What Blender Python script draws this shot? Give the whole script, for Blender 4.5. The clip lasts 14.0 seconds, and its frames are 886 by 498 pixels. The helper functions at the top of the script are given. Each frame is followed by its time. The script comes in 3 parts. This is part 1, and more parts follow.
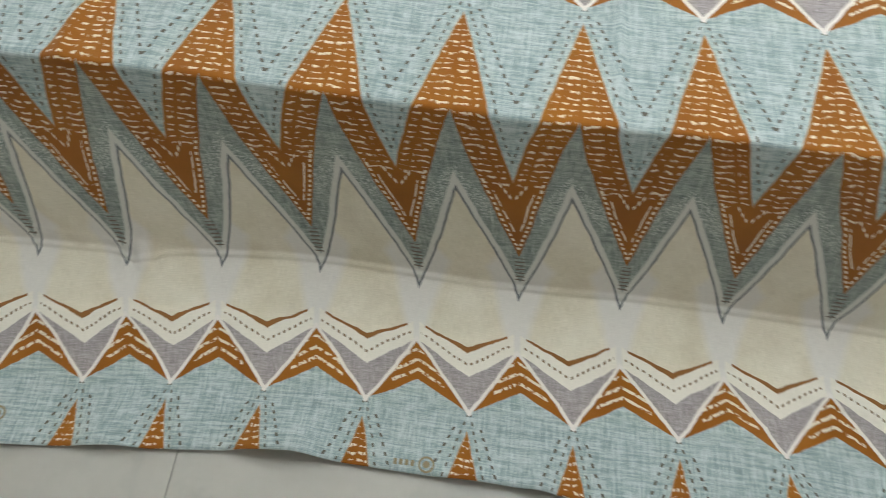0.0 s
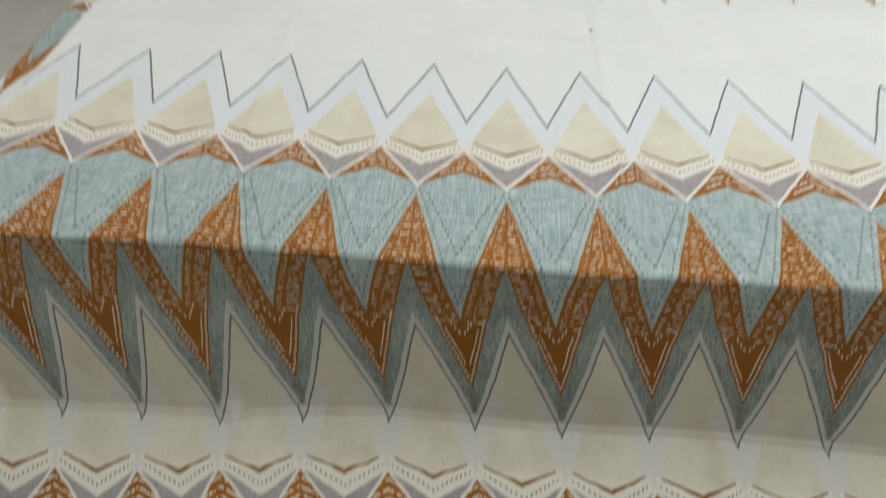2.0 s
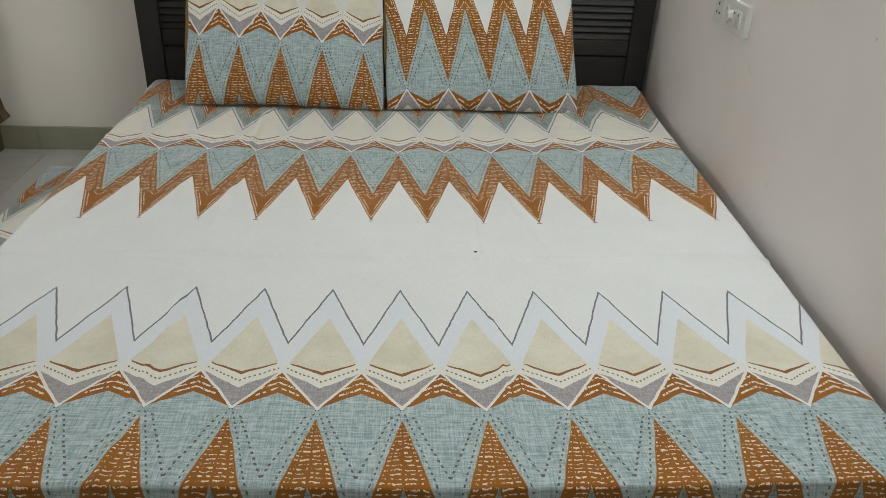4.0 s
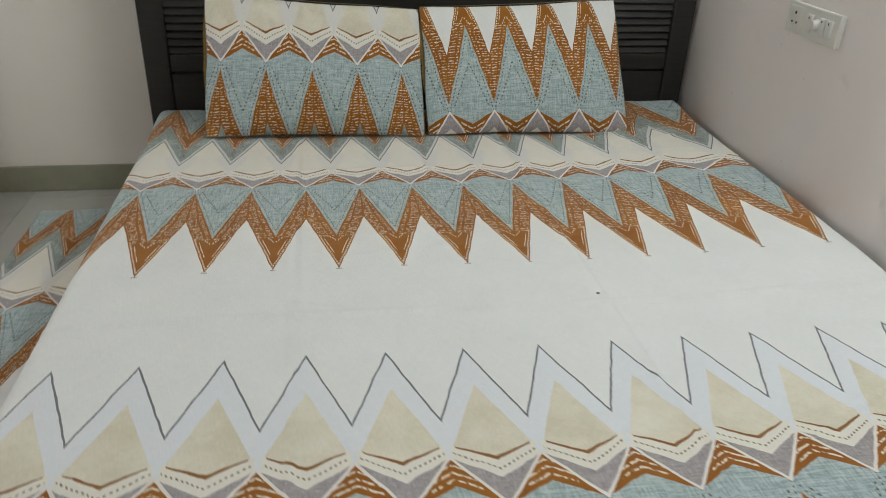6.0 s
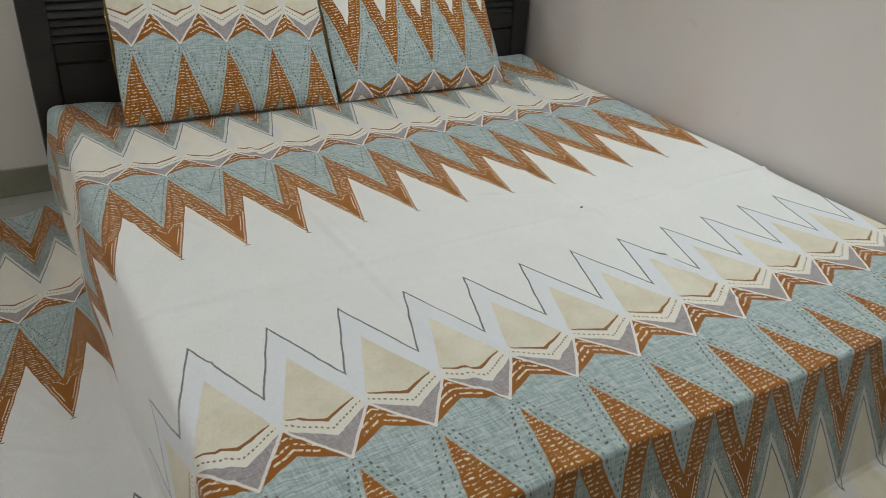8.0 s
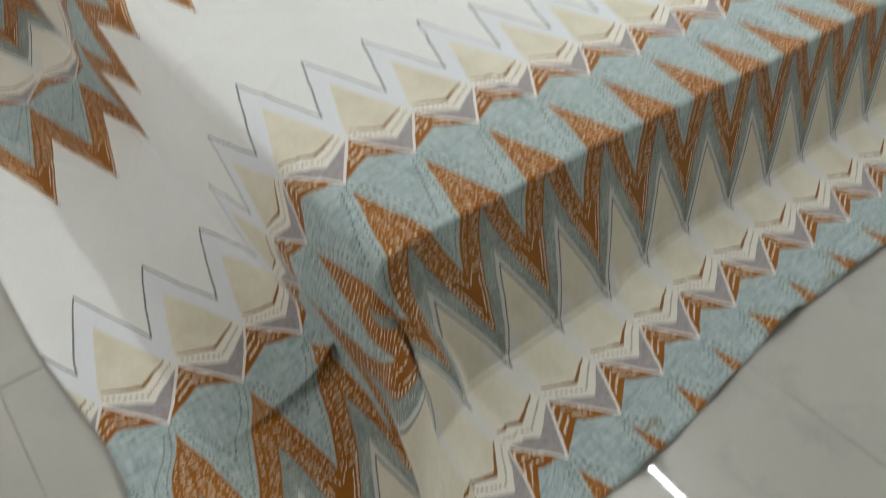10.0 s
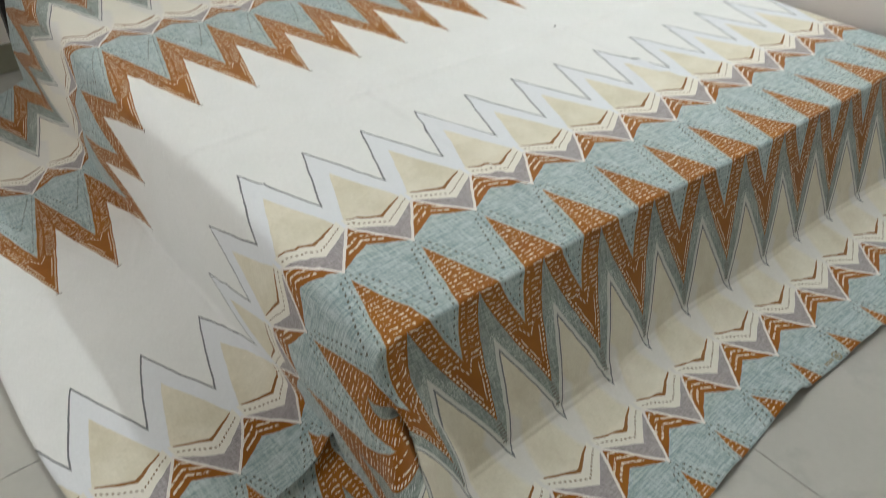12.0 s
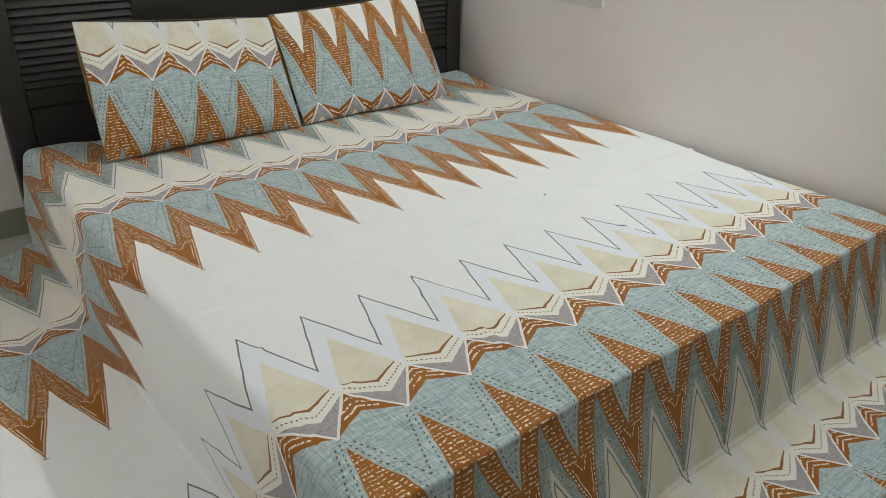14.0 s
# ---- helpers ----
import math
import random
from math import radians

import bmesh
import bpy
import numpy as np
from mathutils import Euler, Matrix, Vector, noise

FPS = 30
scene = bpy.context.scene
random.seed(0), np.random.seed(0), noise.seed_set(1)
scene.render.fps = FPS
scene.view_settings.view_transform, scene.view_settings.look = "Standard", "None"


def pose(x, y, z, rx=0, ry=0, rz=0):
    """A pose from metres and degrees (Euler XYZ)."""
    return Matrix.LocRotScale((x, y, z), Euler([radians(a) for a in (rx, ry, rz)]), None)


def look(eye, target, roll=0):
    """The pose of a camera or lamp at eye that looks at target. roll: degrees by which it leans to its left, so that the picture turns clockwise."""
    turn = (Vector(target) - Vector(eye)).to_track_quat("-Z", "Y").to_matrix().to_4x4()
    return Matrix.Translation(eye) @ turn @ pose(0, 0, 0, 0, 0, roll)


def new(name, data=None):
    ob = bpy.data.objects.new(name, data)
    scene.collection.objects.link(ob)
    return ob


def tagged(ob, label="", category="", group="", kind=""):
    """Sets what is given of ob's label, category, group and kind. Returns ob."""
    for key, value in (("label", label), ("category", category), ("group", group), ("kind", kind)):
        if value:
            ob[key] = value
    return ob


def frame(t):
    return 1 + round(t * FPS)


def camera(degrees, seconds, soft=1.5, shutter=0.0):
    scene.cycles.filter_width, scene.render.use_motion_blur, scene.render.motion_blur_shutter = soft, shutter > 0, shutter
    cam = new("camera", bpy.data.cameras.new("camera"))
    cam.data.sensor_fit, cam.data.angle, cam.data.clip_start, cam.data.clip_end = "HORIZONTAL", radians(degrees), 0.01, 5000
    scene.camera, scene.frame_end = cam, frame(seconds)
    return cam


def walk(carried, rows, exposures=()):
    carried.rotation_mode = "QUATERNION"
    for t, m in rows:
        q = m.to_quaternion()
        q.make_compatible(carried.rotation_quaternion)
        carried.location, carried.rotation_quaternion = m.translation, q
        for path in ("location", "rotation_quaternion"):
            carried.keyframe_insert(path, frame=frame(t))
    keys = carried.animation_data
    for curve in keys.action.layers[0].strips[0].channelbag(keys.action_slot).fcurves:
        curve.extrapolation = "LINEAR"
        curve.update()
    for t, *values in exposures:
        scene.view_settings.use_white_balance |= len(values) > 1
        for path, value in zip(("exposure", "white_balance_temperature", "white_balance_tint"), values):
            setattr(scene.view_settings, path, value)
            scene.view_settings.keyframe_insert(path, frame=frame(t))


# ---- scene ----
cam = camera(61.5, 14.0, soft=0.6, shutter=0.5)
PATH = [
    (0, (0.871, -0.534, 1.064), (0.788, 0.406, -0.699), 2.0),
    (0.5, (0.903, -0.597, 1.067), (0.919, 0.418, -0.657), 4.1),
    (1, (0.837, -0.675, 1.099), (0.872, 0.418, -0.575), 3.3),
    (1.5, (0.767, -0.743, 1.121), (0.701, 0.48, -0.46), 1.1),
    (2, (0.766, -0.777, 1.174), (0.699, 0.663, -0.212), 1.3),
    (2.5, (0.803, -0.811, 1.256), (0.827, 0.846, 0.137), 0.7),
    (3, (0.818, -0.832, 1.277), (0.904, 0.899, 0.279), 1.1),
    (5.3, (0.637, -0.727, 1.249), (0.83, 1.018, 0.293), 3.4),
    (5.5, (0.566, -0.693, 1.239), (0.783, 1.052, 0.286), 3.0),
    (6, (0.416, -0.567, 1.224), (0.733, 1.175, 0.294), 2.3),
    (6.5, (0.219, -0.496, 1.225), (0.741, 1.212, 0.324), 2.0),
    (7, (0.043, -0.492, 1.222), (0.733, 1.141, 0.296), 2.4),
    (7.2, (-0.019, -0.507, 1.213), (0.721, 1.09, 0.263), 2.7),
    (9.3, (-0.566, -0.642, 1.245), (0.601, 0.68, 0.301), 3.1),
    (9.5, (-0.568, -0.651, 1.237), (0.549, 0.644, 0.199), 2.4),
    (10, (-0.572, -0.656, 1.187), (0.344, 0.451, -0.203), 1.5),
    (10.5, (-0.572, -0.653, 1.166), (0.2, 0.32, -0.402), 0.5),
    (11, (-0.564, -0.65, 1.171), (0.236, 0.375, -0.348), -0.0),
    (11.5, (-0.56, -0.65, 1.184), (0.331, 0.48, -0.205), -0.0),
    (12, (-0.564, -0.653, 1.203), (0.434, 0.565, -0.031), 0.6),
    (12.5, (-0.566, -0.655, 1.218), (0.517, 0.623, 0.125), 0.9),
    (13, (-0.566, -0.658, 1.227), (0.559, 0.678, 0.251), 0.9),
    (13.5, (-0.57, -0.662, 1.235), (0.567, 0.71, 0.328), 0.8),
    (14, (-0.573, -0.664, 1.237), (0.569, 0.718, 0.352), 0.8),
]
EXPOSURES = [(0, 0.40), (0.5, 0.50), (1.0, 0.54), (1.5, 0.48), (2.0, 0.12), (2.2, 0.0), (2.6, -0.18), (3.2, -0.22), (5.3, -0.22), (6.0, -0.22), (6.5, -0.26), (7.0, -0.16), (9.3, -0.24), (9.7, -0.06), (10.0, 0.10), (10.5, 0.26), (11.0, 0.32), (11.5, 0.28), (12.0, 0.17), (12.5, 0.06), (13.0, 0.0), (14.0, -0.01)]
walk(cam, [(t, look(eye, target, roll)) for t, eye, target, roll in PATH], EXPOSURES)

# ---- light ----
world = bpy.data.worlds.new("room_world")
world.use_nodes = True
world.node_tree.nodes["Background"].inputs[0].default_value = (0.75, 0.8, 0.85, 1)
world.node_tree.nodes["Background"].inputs[1].default_value = 0.6
scene.world = world

# added fill lamp, set in an unseen window in the wall across from the bed
fill_lamp = new("fill_light", bpy.data.lights.new("fill_light", "AREA"))
fill_lamp.data.shape, fill_lamp.data.size, fill_lamp.data.size_y = "RECTANGLE", 1.15, 1.15
fill_lamp.data.energy, fill_lamp.data.color = 10.5, (1.0, 1.0, 0.98)
fill_lamp.matrix_world = look((-2.08, 1.1, 1.55), (0.0, 1.1, 1.2))

BED_H = 0.38          # top of the mattress
P = 0.15              # width of one motif of the print
TUBE_POWER = 238.0


# ---- material helpers ----
class S:
    """A scalar socket with arithmetic."""

    def __init__(self, nt, sock):
        self.nt, self.sock = nt, sock

    def op(self, kind, *others):
        n = self.nt.nodes.new("ShaderNodeMath")
        n.operation = kind
        for k, o in enumerate((self,) + others):
            if isinstance(o, S):
                self.nt.links.new(o.sock, n.inputs[k])
            else:
                n.inputs[k].default_value = o
        return S(self.nt, n.outputs[0])

    def __add__(self, o): return self.op("ADD", o)
    def __radd__(self, o): return self.op("ADD", o)
    def __sub__(self, o): return self.op("SUBTRACT", o)
    def __rsub__(self, o): return (self * -1.0) + o
    def __mul__(self, o): return self.op("MULTIPLY", o)
    def __rmul__(self, o): return self.op("MULTIPLY", o)
    def __truediv__(self, o): return self.op("DIVIDE", o)
    def __gt__(self, o): return self.op("GREATER_THAN", o)
    def __lt__(self, o): return self.op("LESS_THAN", o)
    def fract(self): return self.op("FRACT")
    def absolute(self): return self.op("ABSOLUTE")
    def low(self, o): return self.op("MINIMUM", o)
    def high(self, o): return self.op("MAXIMUM", o)
    def clamp(self): return self.high(0.0).low(1.0)


def material(name, color, rough=0.6, metal=0.0, spec=0.5):
    m = bpy.data.materials.new(name)
    m.use_nodes = True
    nt = m.node_tree
    b = nt.nodes["Principled BSDF"]
    b.inputs["Base Color"].default_value = (*color, 1)
    b.inputs["Roughness"].default_value = rough
    b.inputs["Metallic"].default_value = metal
    b.inputs["Specular IOR Level"].default_value = spec
    return m, nt, b


def noise_tex(nt, vec, scale, detail=3.0, rough=0.55):
    n = nt.nodes.new("ShaderNodeTexNoise")
    n.inputs["Scale"].default_value = scale
    n.inputs["Detail"].default_value = detail
    n.inputs["Roughness"].default_value = rough
    if vec is not None:
        nt.links.new(vec, n.inputs["Vector"])
    return S(nt, n.outputs["Fac"])


def coords(nt, kind="Object", scale=(1, 1, 1)):
    c = nt.nodes.new("ShaderNodeTexCoord")
    mp = nt.nodes.new("ShaderNodeMapping")
    mp.inputs["Scale"].default_value = scale
    nt.links.new(c.outputs[kind], mp.inputs["Vector"])
    return mp.outputs[0]


def mix(nt, fac, a, b):
    n = nt.nodes.new("ShaderNodeMix")
    n.data_type = "RGBA"
    nt.links.new(fac.sock, n.inputs[0])
    for k, o in ((6, a), (7, b)):
        if isinstance(o, tuple):
            n.inputs[k].default_value = (*o, 1)
        else:
            nt.links.new(o, n.inputs[k])
    return n.outputs[2]


def bump(nt, bsdf, height, strength, dist):
    n = nt.nodes.new("ShaderNodeBump")
    n.inputs["Strength"].default_value = strength
    n.inputs["Distance"].default_value = dist
    nt.links.new(height.sock, n.inputs["Height"])
    nt.links.new(n.outputs[0], bsdf.inputs["Normal"])


def scaled(nt, col, fac):
    """Colour times a scalar."""
    n = nt.nodes.new("ShaderNodeVectorMath")
    n.operation = "SCALE"
    nt.links.new(col, n.inputs[0])
    nt.links.new(fac.sock, n.inputs["Scale"])
    return n.outputs[0]


# ---- the printed cotton ----
# rows of the print along the sheet: place of the row of points, 1 if the zigzag below is followed by the grey leaf band,
# distance to the next row of points, bottom of the blue wedge, tip of the rust zigzag, notch of the zigzag
WHITE = (0.80, 0.80, 0.77)
LILAC = (0.745, 0.76, 0.785)
PALE = (0.78, 0.75, 0.67)
GREY = (0.17, 0.18, 0.19)


def print_material(name, rows):
    m, nt, bsdf = material(name, WHITE, 0.85, spec=0.2)
    bsdf.inputs["Sheen Weight"].default_value = 0.15
    uvn = nt.nodes.new("ShaderNodeUVMap")
    uvn.uv_map = "cloth"
    uv = uvn.outputs[0]
    sep = nt.nodes.new("ShaderNodeSeparateXYZ")
    nt.links.new(uv, sep.inputs[0])
    u, y = S(nt, sep.outputs[0]), S(nt, sep.outputs[1])

    def stretched(sx, sy, detail=2.0):
        mp = nt.nodes.new("ShaderNodeMapping")
        mp.inputs["Scale"].default_value = (sx, sy, 1)
        nt.links.new(uv, mp.inputs["Vector"])
        return noise_tex(nt, mp.outputs[0], 1.0, detail)

    wob = stretched(22, 22, 3.0) - 0.5
    wob2 = stretched(31, 27, 3.0) - 0.5
    u = u + wob * 0.006
    y = y + wob2 * 0.008
    # q: 0 on the columns of the points, 0.5 between them
    q = ((u / P).fract() - 0.5).absolute()
    shifted = y - q * 0.208
    v = shifted * 0.0 + rows[0][0]
    D, leaf, inner, tip, notch, light = [shifted * 0.0 + rows[0][k] for k in (2, 1, 3, 4, 5, 6)]
    for prev, row in zip(rows, rows[1:]):
        below = shifted < row[0]
        v = v + below * (row[0] - prev[0])
        leaf = leaf + below * (row[1] - prev[1])
        D = D + below * (row[2] - prev[2])
        inner = inner + below * (row[3] - prev[3])
        tip = tip + below * (row[4] - prev[4])
        notch = notch + below * (row[5] - prev[5])
        light = light + below * (row[6] - prev[6])
    v = v - y
    r = v - D

    thread_a = stretched(60, 900, 2.0)
    thread_b = stretched(900, 60, 2.0)
    weave = thread_a + thread_b - 1.0
    slub = stretched(14, 240, 2.0) + stretched(260, 16, 2.0) - 1.0
    blotch = stretched(9, 9, 3.0)
    broken = stretched(150, 110, 2.0)

    # above the rust chevron everything counts from the next row (r), below from this one (v)
    edge_out = (v - 0.025) / ((inner - 0.025) * 2.0)      # outer edge of the rust triangle in q
    edge_in = (v - notch) / ((tip - notch) * 2.0)           # outer edge of the zigzag in q
    q_out = edge_out.low(0.5)
    q_in = edge_in.high(0.0)

    blue = mix(nt, ((weave * 1.1 + slub * 1.4 + (stretched(40, 90, 3.0) - 0.5) * 0.9) * 1.3 + 0.5).clamp(), (0.245, 0.325, 0.335), (0.525, 0.60, 0.60))
    blue = mix(nt, ((stretched(700, 700, 1.0) - 0.56) * 9.0).clamp() * 0.22, blue, (0.12, 0.18, 0.19))
    leafblue = mix(nt, ((weave * 1.5 + slub) * 1.3 + 0.5).clamp(), (0.145, 0.180, 0.170), (0.40, 0.44, 0.405))
    rust = mix(nt, (blotch * 1.6 - 0.3).clamp(), (0.235, 0.074, 0.006), (0.355, 0.134, 0.013))
    cream = mix(nt, (blotch * 2.2 - 0.7 + weave * 0.7).clamp(), (0.65, 0.60, 0.465), (0.79, 0.75, 0.64))
    stain = ((stretched(17, 13, 4.0) - 0.50) * 4.0).clamp() * (1.0 - light) * (leaf * 0.32 + 0.06)
    cream = mix(nt, stain, cream, (0.50, 0.41, 0.29))
    cream = mix(nt, light, cream, (0.78, 0.75, 0.67))
    mauve = mix(nt, (weave * 1.6 + slub * 0.8 + 0.5).clamp(), (0.24, 0.212, 0.215), (0.47, 0.43, 0.435))
    white = mix(nt, (blotch * 1.4 - 0.2).clamp(), (0.765, 0.768, 0.750), (0.81, 0.813, 0.803))

    # rust chevron under the white line
    low = q * -0.082
    under = v - low
    dash = ((under + 0.015).absolute() < 0.0026).high((under + 0.030).absolute() < 0.0026).high((under + 0.046).absolute() < 0.0022) * (broken > 0.46) * (q > 0.24)
    col = mix(nt, dash, rust, (0.74, 0.66, 0.53))
    # blue field with rows of dots
    blue_zone = v > low
    du1 = (q - edge_out) * P
    dots1 = ((du1 - 0.0085).absolute() < 0.0016) * ((v / 0.0125).fract() < 0.42)
    du2 = (q - (v + 0.0258) * 2.62) * P
    dots2 = (du2.absolute() < 0.0021) * ((v / 0.0125 + 0.3).fract() < 0.42) * (v > 0.015) * (v < 0.17)
    blue_d = mix(nt, dots1.high(dots2) * 0.92, blue, (0.105, 0.09, 0.065))
    col = mix(nt, blue_zone, col, blue_d)
    # rust triangle and zigzag legs, with brushed marks
    leg = (q < edge_out) * (q > edge_in) * (v > 0.02)
    f = (q - q_in) / (q_out - q_in).high(0.02)
    lane = (v / 0.0096 + (stretched(45, 45, 1.0) - 0.5) * 1.1)
    row_mark = ((0.34 + (broken - 0.5) * 1.0 - lane.fract()) * 7.0).clamp() * ((stretched(110, 75, 2.0) - 0.43) * 14.0).clamp() * 0.88
    brush = row_mark * (f > 0.07) * (f < 0.88) * ((f - 0.62).absolute() > 0.06) * ((q * P) > 0.0016) * (v < inner + 0.01)
    vd = v - inner
    dd = (q - edge_in) * P
    tipdots = (((dd - 0.0048).absolute() < 0.0019) * ((v / 0.0098).fract() < 0.52)).high(
        ((dd - 0.0125).absolute() < 0.0011) * (vd < 0.095) * (vd > 0.02) * (broken > 0.42))
    mid = (0.5 - q) * P
    tipdots = tipdots.high(((vd - 0.034 + mid * 1.6).absolute() < 0.0028) * ((q * 26.0).fract() < 0.55) * (mid < 0.018))
    tipdots = tipdots * (vd > -0.005)
    rust_l = mix(nt, brush.high(tipdots), rust, (0.82, 0.74, 0.60))
    outline = ((du1).absolute() < 0.0012) * 0.3
    rust_l = mix(nt, outline, rust_l, (0.72, 0.60, 0.42))
    col = mix(nt, leg, col, rust_l)
    # past the zigzag: leaf band or plain white
    past = (q < edge_in) * (v > 0.15)
    spray = ((stretched(330, 330, 1.0) - 0.54) * 12.0).clamp() * ((q < 0.30) * ((r + 0.428 - q * 0.2).absolute() < 0.02)) * 0.8
    leafc = mix(nt, spray, leafblue, (0.66, 0.68, 0.66))
    rise = leaf * 0.036 + 0.398
    gl = r + 0.392 + leaf * 0.018 - q * rise       # zero on the grey line, along the sheet
    gd = gl * P / rise                             # the same, across it
    strip = (gd > -0.0088) * leaf
    leafc = mix(nt, strip, leafc, (0.62, 0.62, 0.58))
    field = mix(nt, leaf, white, leafc)
    hatch = (q > 0.455) * ((v / 0.0085).fract() < 0.36) * (v > tip - 0.006 + leaf * 0.009) * (v < tip + 0.008 + 0.048 * leaf) * ((0.5 - q) * 0.35 < 0.018)
    field = mix(nt, hatch, field, (0.16, 0.13, 0.11))
    col = mix(nt, past, col, field)
    # the grey zigzag line and what follows it
    beyond = gl > 0.0
    gap = ((r + 0.33) * 4.0).low((r * -1.0 - 0.066) * 1.75).high(-0.1)
    cream_a = (q < (r + 0.286) * (0.43 / 0.156)) * (q < 0.44)
    cream_f = ((0.5 - gap - q) * 11.0 + 0.5).clamp()
    is_cream = cream_a + leaf * (cream_f - cream_a)
    lilac = mix(nt, leaf, LILAC, (0.71, 0.69, 0.65))
    part_c = mix(nt, is_cream, lilac, cream)
    belt = r > (q * -0.09 - 0.091)
    part_c = mix(nt, belt * (q < 0.47), part_c, PALE)
    brown = ((r + 0.097 + q * 0.075).absolute() < (0.0042 - q * 0.006)) * (q < 0.41)
    part_c = mix(nt, brown, part_c, (0.26, 0.115, 0.03))
    bd = ((r + 0.074 + q * 0.09).absolute() < 0.0021) * ((u / 0.0082).fract() < 0.48) * (q < 0.45)
    part_c = mix(nt, bd, part_c, (0.22, 0.15, 0.08))
    is_mauve = r > (q * -0.098 - 0.055)
    part_c = mix(nt, is_mauve, part_c, mauve)
    col = mix(nt, beyond, col, part_c)
    line = ((gd - leaf * 0.0012).absolute() < 0.0020 - leaf * 0.0003) * (v > 0.2)
    col = mix(nt, line, col, GREY)
    # the white lines that meet in the points
    wl = (((r + q * 0.208) * (P / 0.208)).absolute() < 0.0034).high(((v + q * 0.208) * (P / 0.208)).absolute() < 0.0034)
    wl = wl.high(((v * v + (q * P) * (q * P)) < 0.000014))
    col = mix(nt, wl, col, (0.78, 0.74, 0.70))
    col = scaled(nt, col, weave * 0.22 + 1.0)
    nt.links.new(col, bsdf.inputs["Base Color"])
    crumple = stretched(7, 7, 4.0)
    bump(nt, bsdf, crumple * 0.03 + stretched(26, 26, 3.0) * 0.004 + weave * 0.0012, 0.5, 0.25)
    return m


SHEET_ROWS = [(2.17, 1, 0.745, 0.283, 0.43, 0.195, 0.8), (1.425, 0, 1.22, 0.315, 0.485, 0.215, 0.0),
              (0.205, 1, 0.712, 0.283, 0.432, 0.180, 0.15), (-0.507, 1, 0.712, 0.283, 0.432, 0.180, 0.0)]
MAT_SHEET = print_material("printed_cotton_sheet", SHEET_ROWS)
MAT_PILLOW_A = print_material("printed_cotton_pillow_a", [(0.70, 1, 0.70, 0.29, 0.43, 0.20, 0.0), (0.0, 1, 0.70, 0.29, 0.44, 0.205, 0.0)])
MAT_PILLOW_B = print_material("printed_cotton_pillow_b", [(1.22, 0, 1.22, 0.3, 0.47, 0.2, 0.0), (0.0, 0, 1.22, 0.29, 0.44, 0.195, 0.0)])


def plaster(name, color, relief=0.15):
    m, nt, b = material(name, color, 0.75, spec=0.25)
    v = coords(nt)
    n1, n2 = noise_tex(nt, v, 1.3, 4.0), noise_tex(nt, v, 45, 4.0)
    c = mix(nt, (n1 * 1.6 - 0.3).clamp(), tuple(k * 0.94 for k in color), tuple(min(k * 1.04, 0.9) for k in color))
    spots = ((noise_tex(nt, v, 9.0, 2.0) - 0.72) * 14.0).clamp() * 0.25
    c = mix(nt, spots, c, tuple(k * 0.72 for k in color))
    specks = ((noise_tex(nt, v, 38.0, 1.0) - 0.80) * 30.0).clamp() * 0.5
    c = mix(nt, specks, c, tuple(k * 0.45 for k in color))
    nt.links.new(c, b.inputs["Base Color"])
    bump(nt, b, n2 + n1 * 2.0, relief, 0.004)
    return m


MAT_WALL = plaster("pinkish_wall_paint", (0.85, 0.79, 0.765))
MAT_WALL_B = plaster("off_white_wall_paint", (0.84, 0.795, 0.735))
MAT_CEIL = plaster("ceiling_paint", (0.82, 0.81, 0.79))


def info_offset(nt, info):
    """Another part of the veins for each tile."""
    n = nt.nodes.new("ShaderNodeCombineXYZ")
    for k, f in enumerate((37.0, 61.0, 17.0)):
        nt.links.new((S(nt, info.outputs["Random"]) * f).sock, n.inputs[k])
    return n.outputs[0]


def tile_material():
    m, nt, b = material("vitrified_tile", (0.5, 0.49, 0.45), 0.09, spec=0.5)
    v = coords(nt)
    n1, n2 = noise_tex(nt, v, 3.0, 5.0), noise_tex(nt, v, 60, 3.0)
    info = nt.nodes.new("ShaderNodeObjectInfo")
    rnd = S(nt, info.outputs["Random"])
    c = mix(nt, (n1 * 1.2 - 0.1 + (n2 - 0.5) * 0.5).clamp(), (0.425, 0.415, 0.378), (0.49, 0.485, 0.447))
    warp = nt.nodes.new("ShaderNodeVectorMath")
    warp.operation = "ADD"
    nt.links.new(v, warp.inputs[0])
    nt.links.new(info_offset(nt, info), warp.inputs[1])
    ridge = (noise_tex(nt, warp.outputs[0], 2.2, 6.0, 0.6) - 0.5).absolute()
    vein = (1.0 - ridge * 26.0).clamp() * (noise_tex(nt, v, 5.0, 2.0) - 0.38).clamp() * 1.3
    c = mix(nt, vein, c, (0.30, 0.30, 0.285))
    c = scaled(nt, c, rnd * 0.05 + 0.975)
    nt.links.new(c, b.inputs["Base Color"])
    nt.links.new((n1 * 0.03 + 0.008).sock, b.inputs["Roughness"])
    return m


MAT_TILE = tile_material()
MAT_GROUT = material("grout", (0.30, 0.295, 0.27), 0.7)[0]


def skirting_material():
    m, nt, b = material("skirting_tile", (0.32, 0.31, 0.25), 0.25)
    n = noise_tex(nt, coords(nt), 18, 4.0)
    nt.links.new(mix(nt, n, (0.25, 0.245, 0.175), (0.34, 0.33, 0.25)), b.inputs["Base Color"])
    return m


MAT_SKIRT = skirting_material()


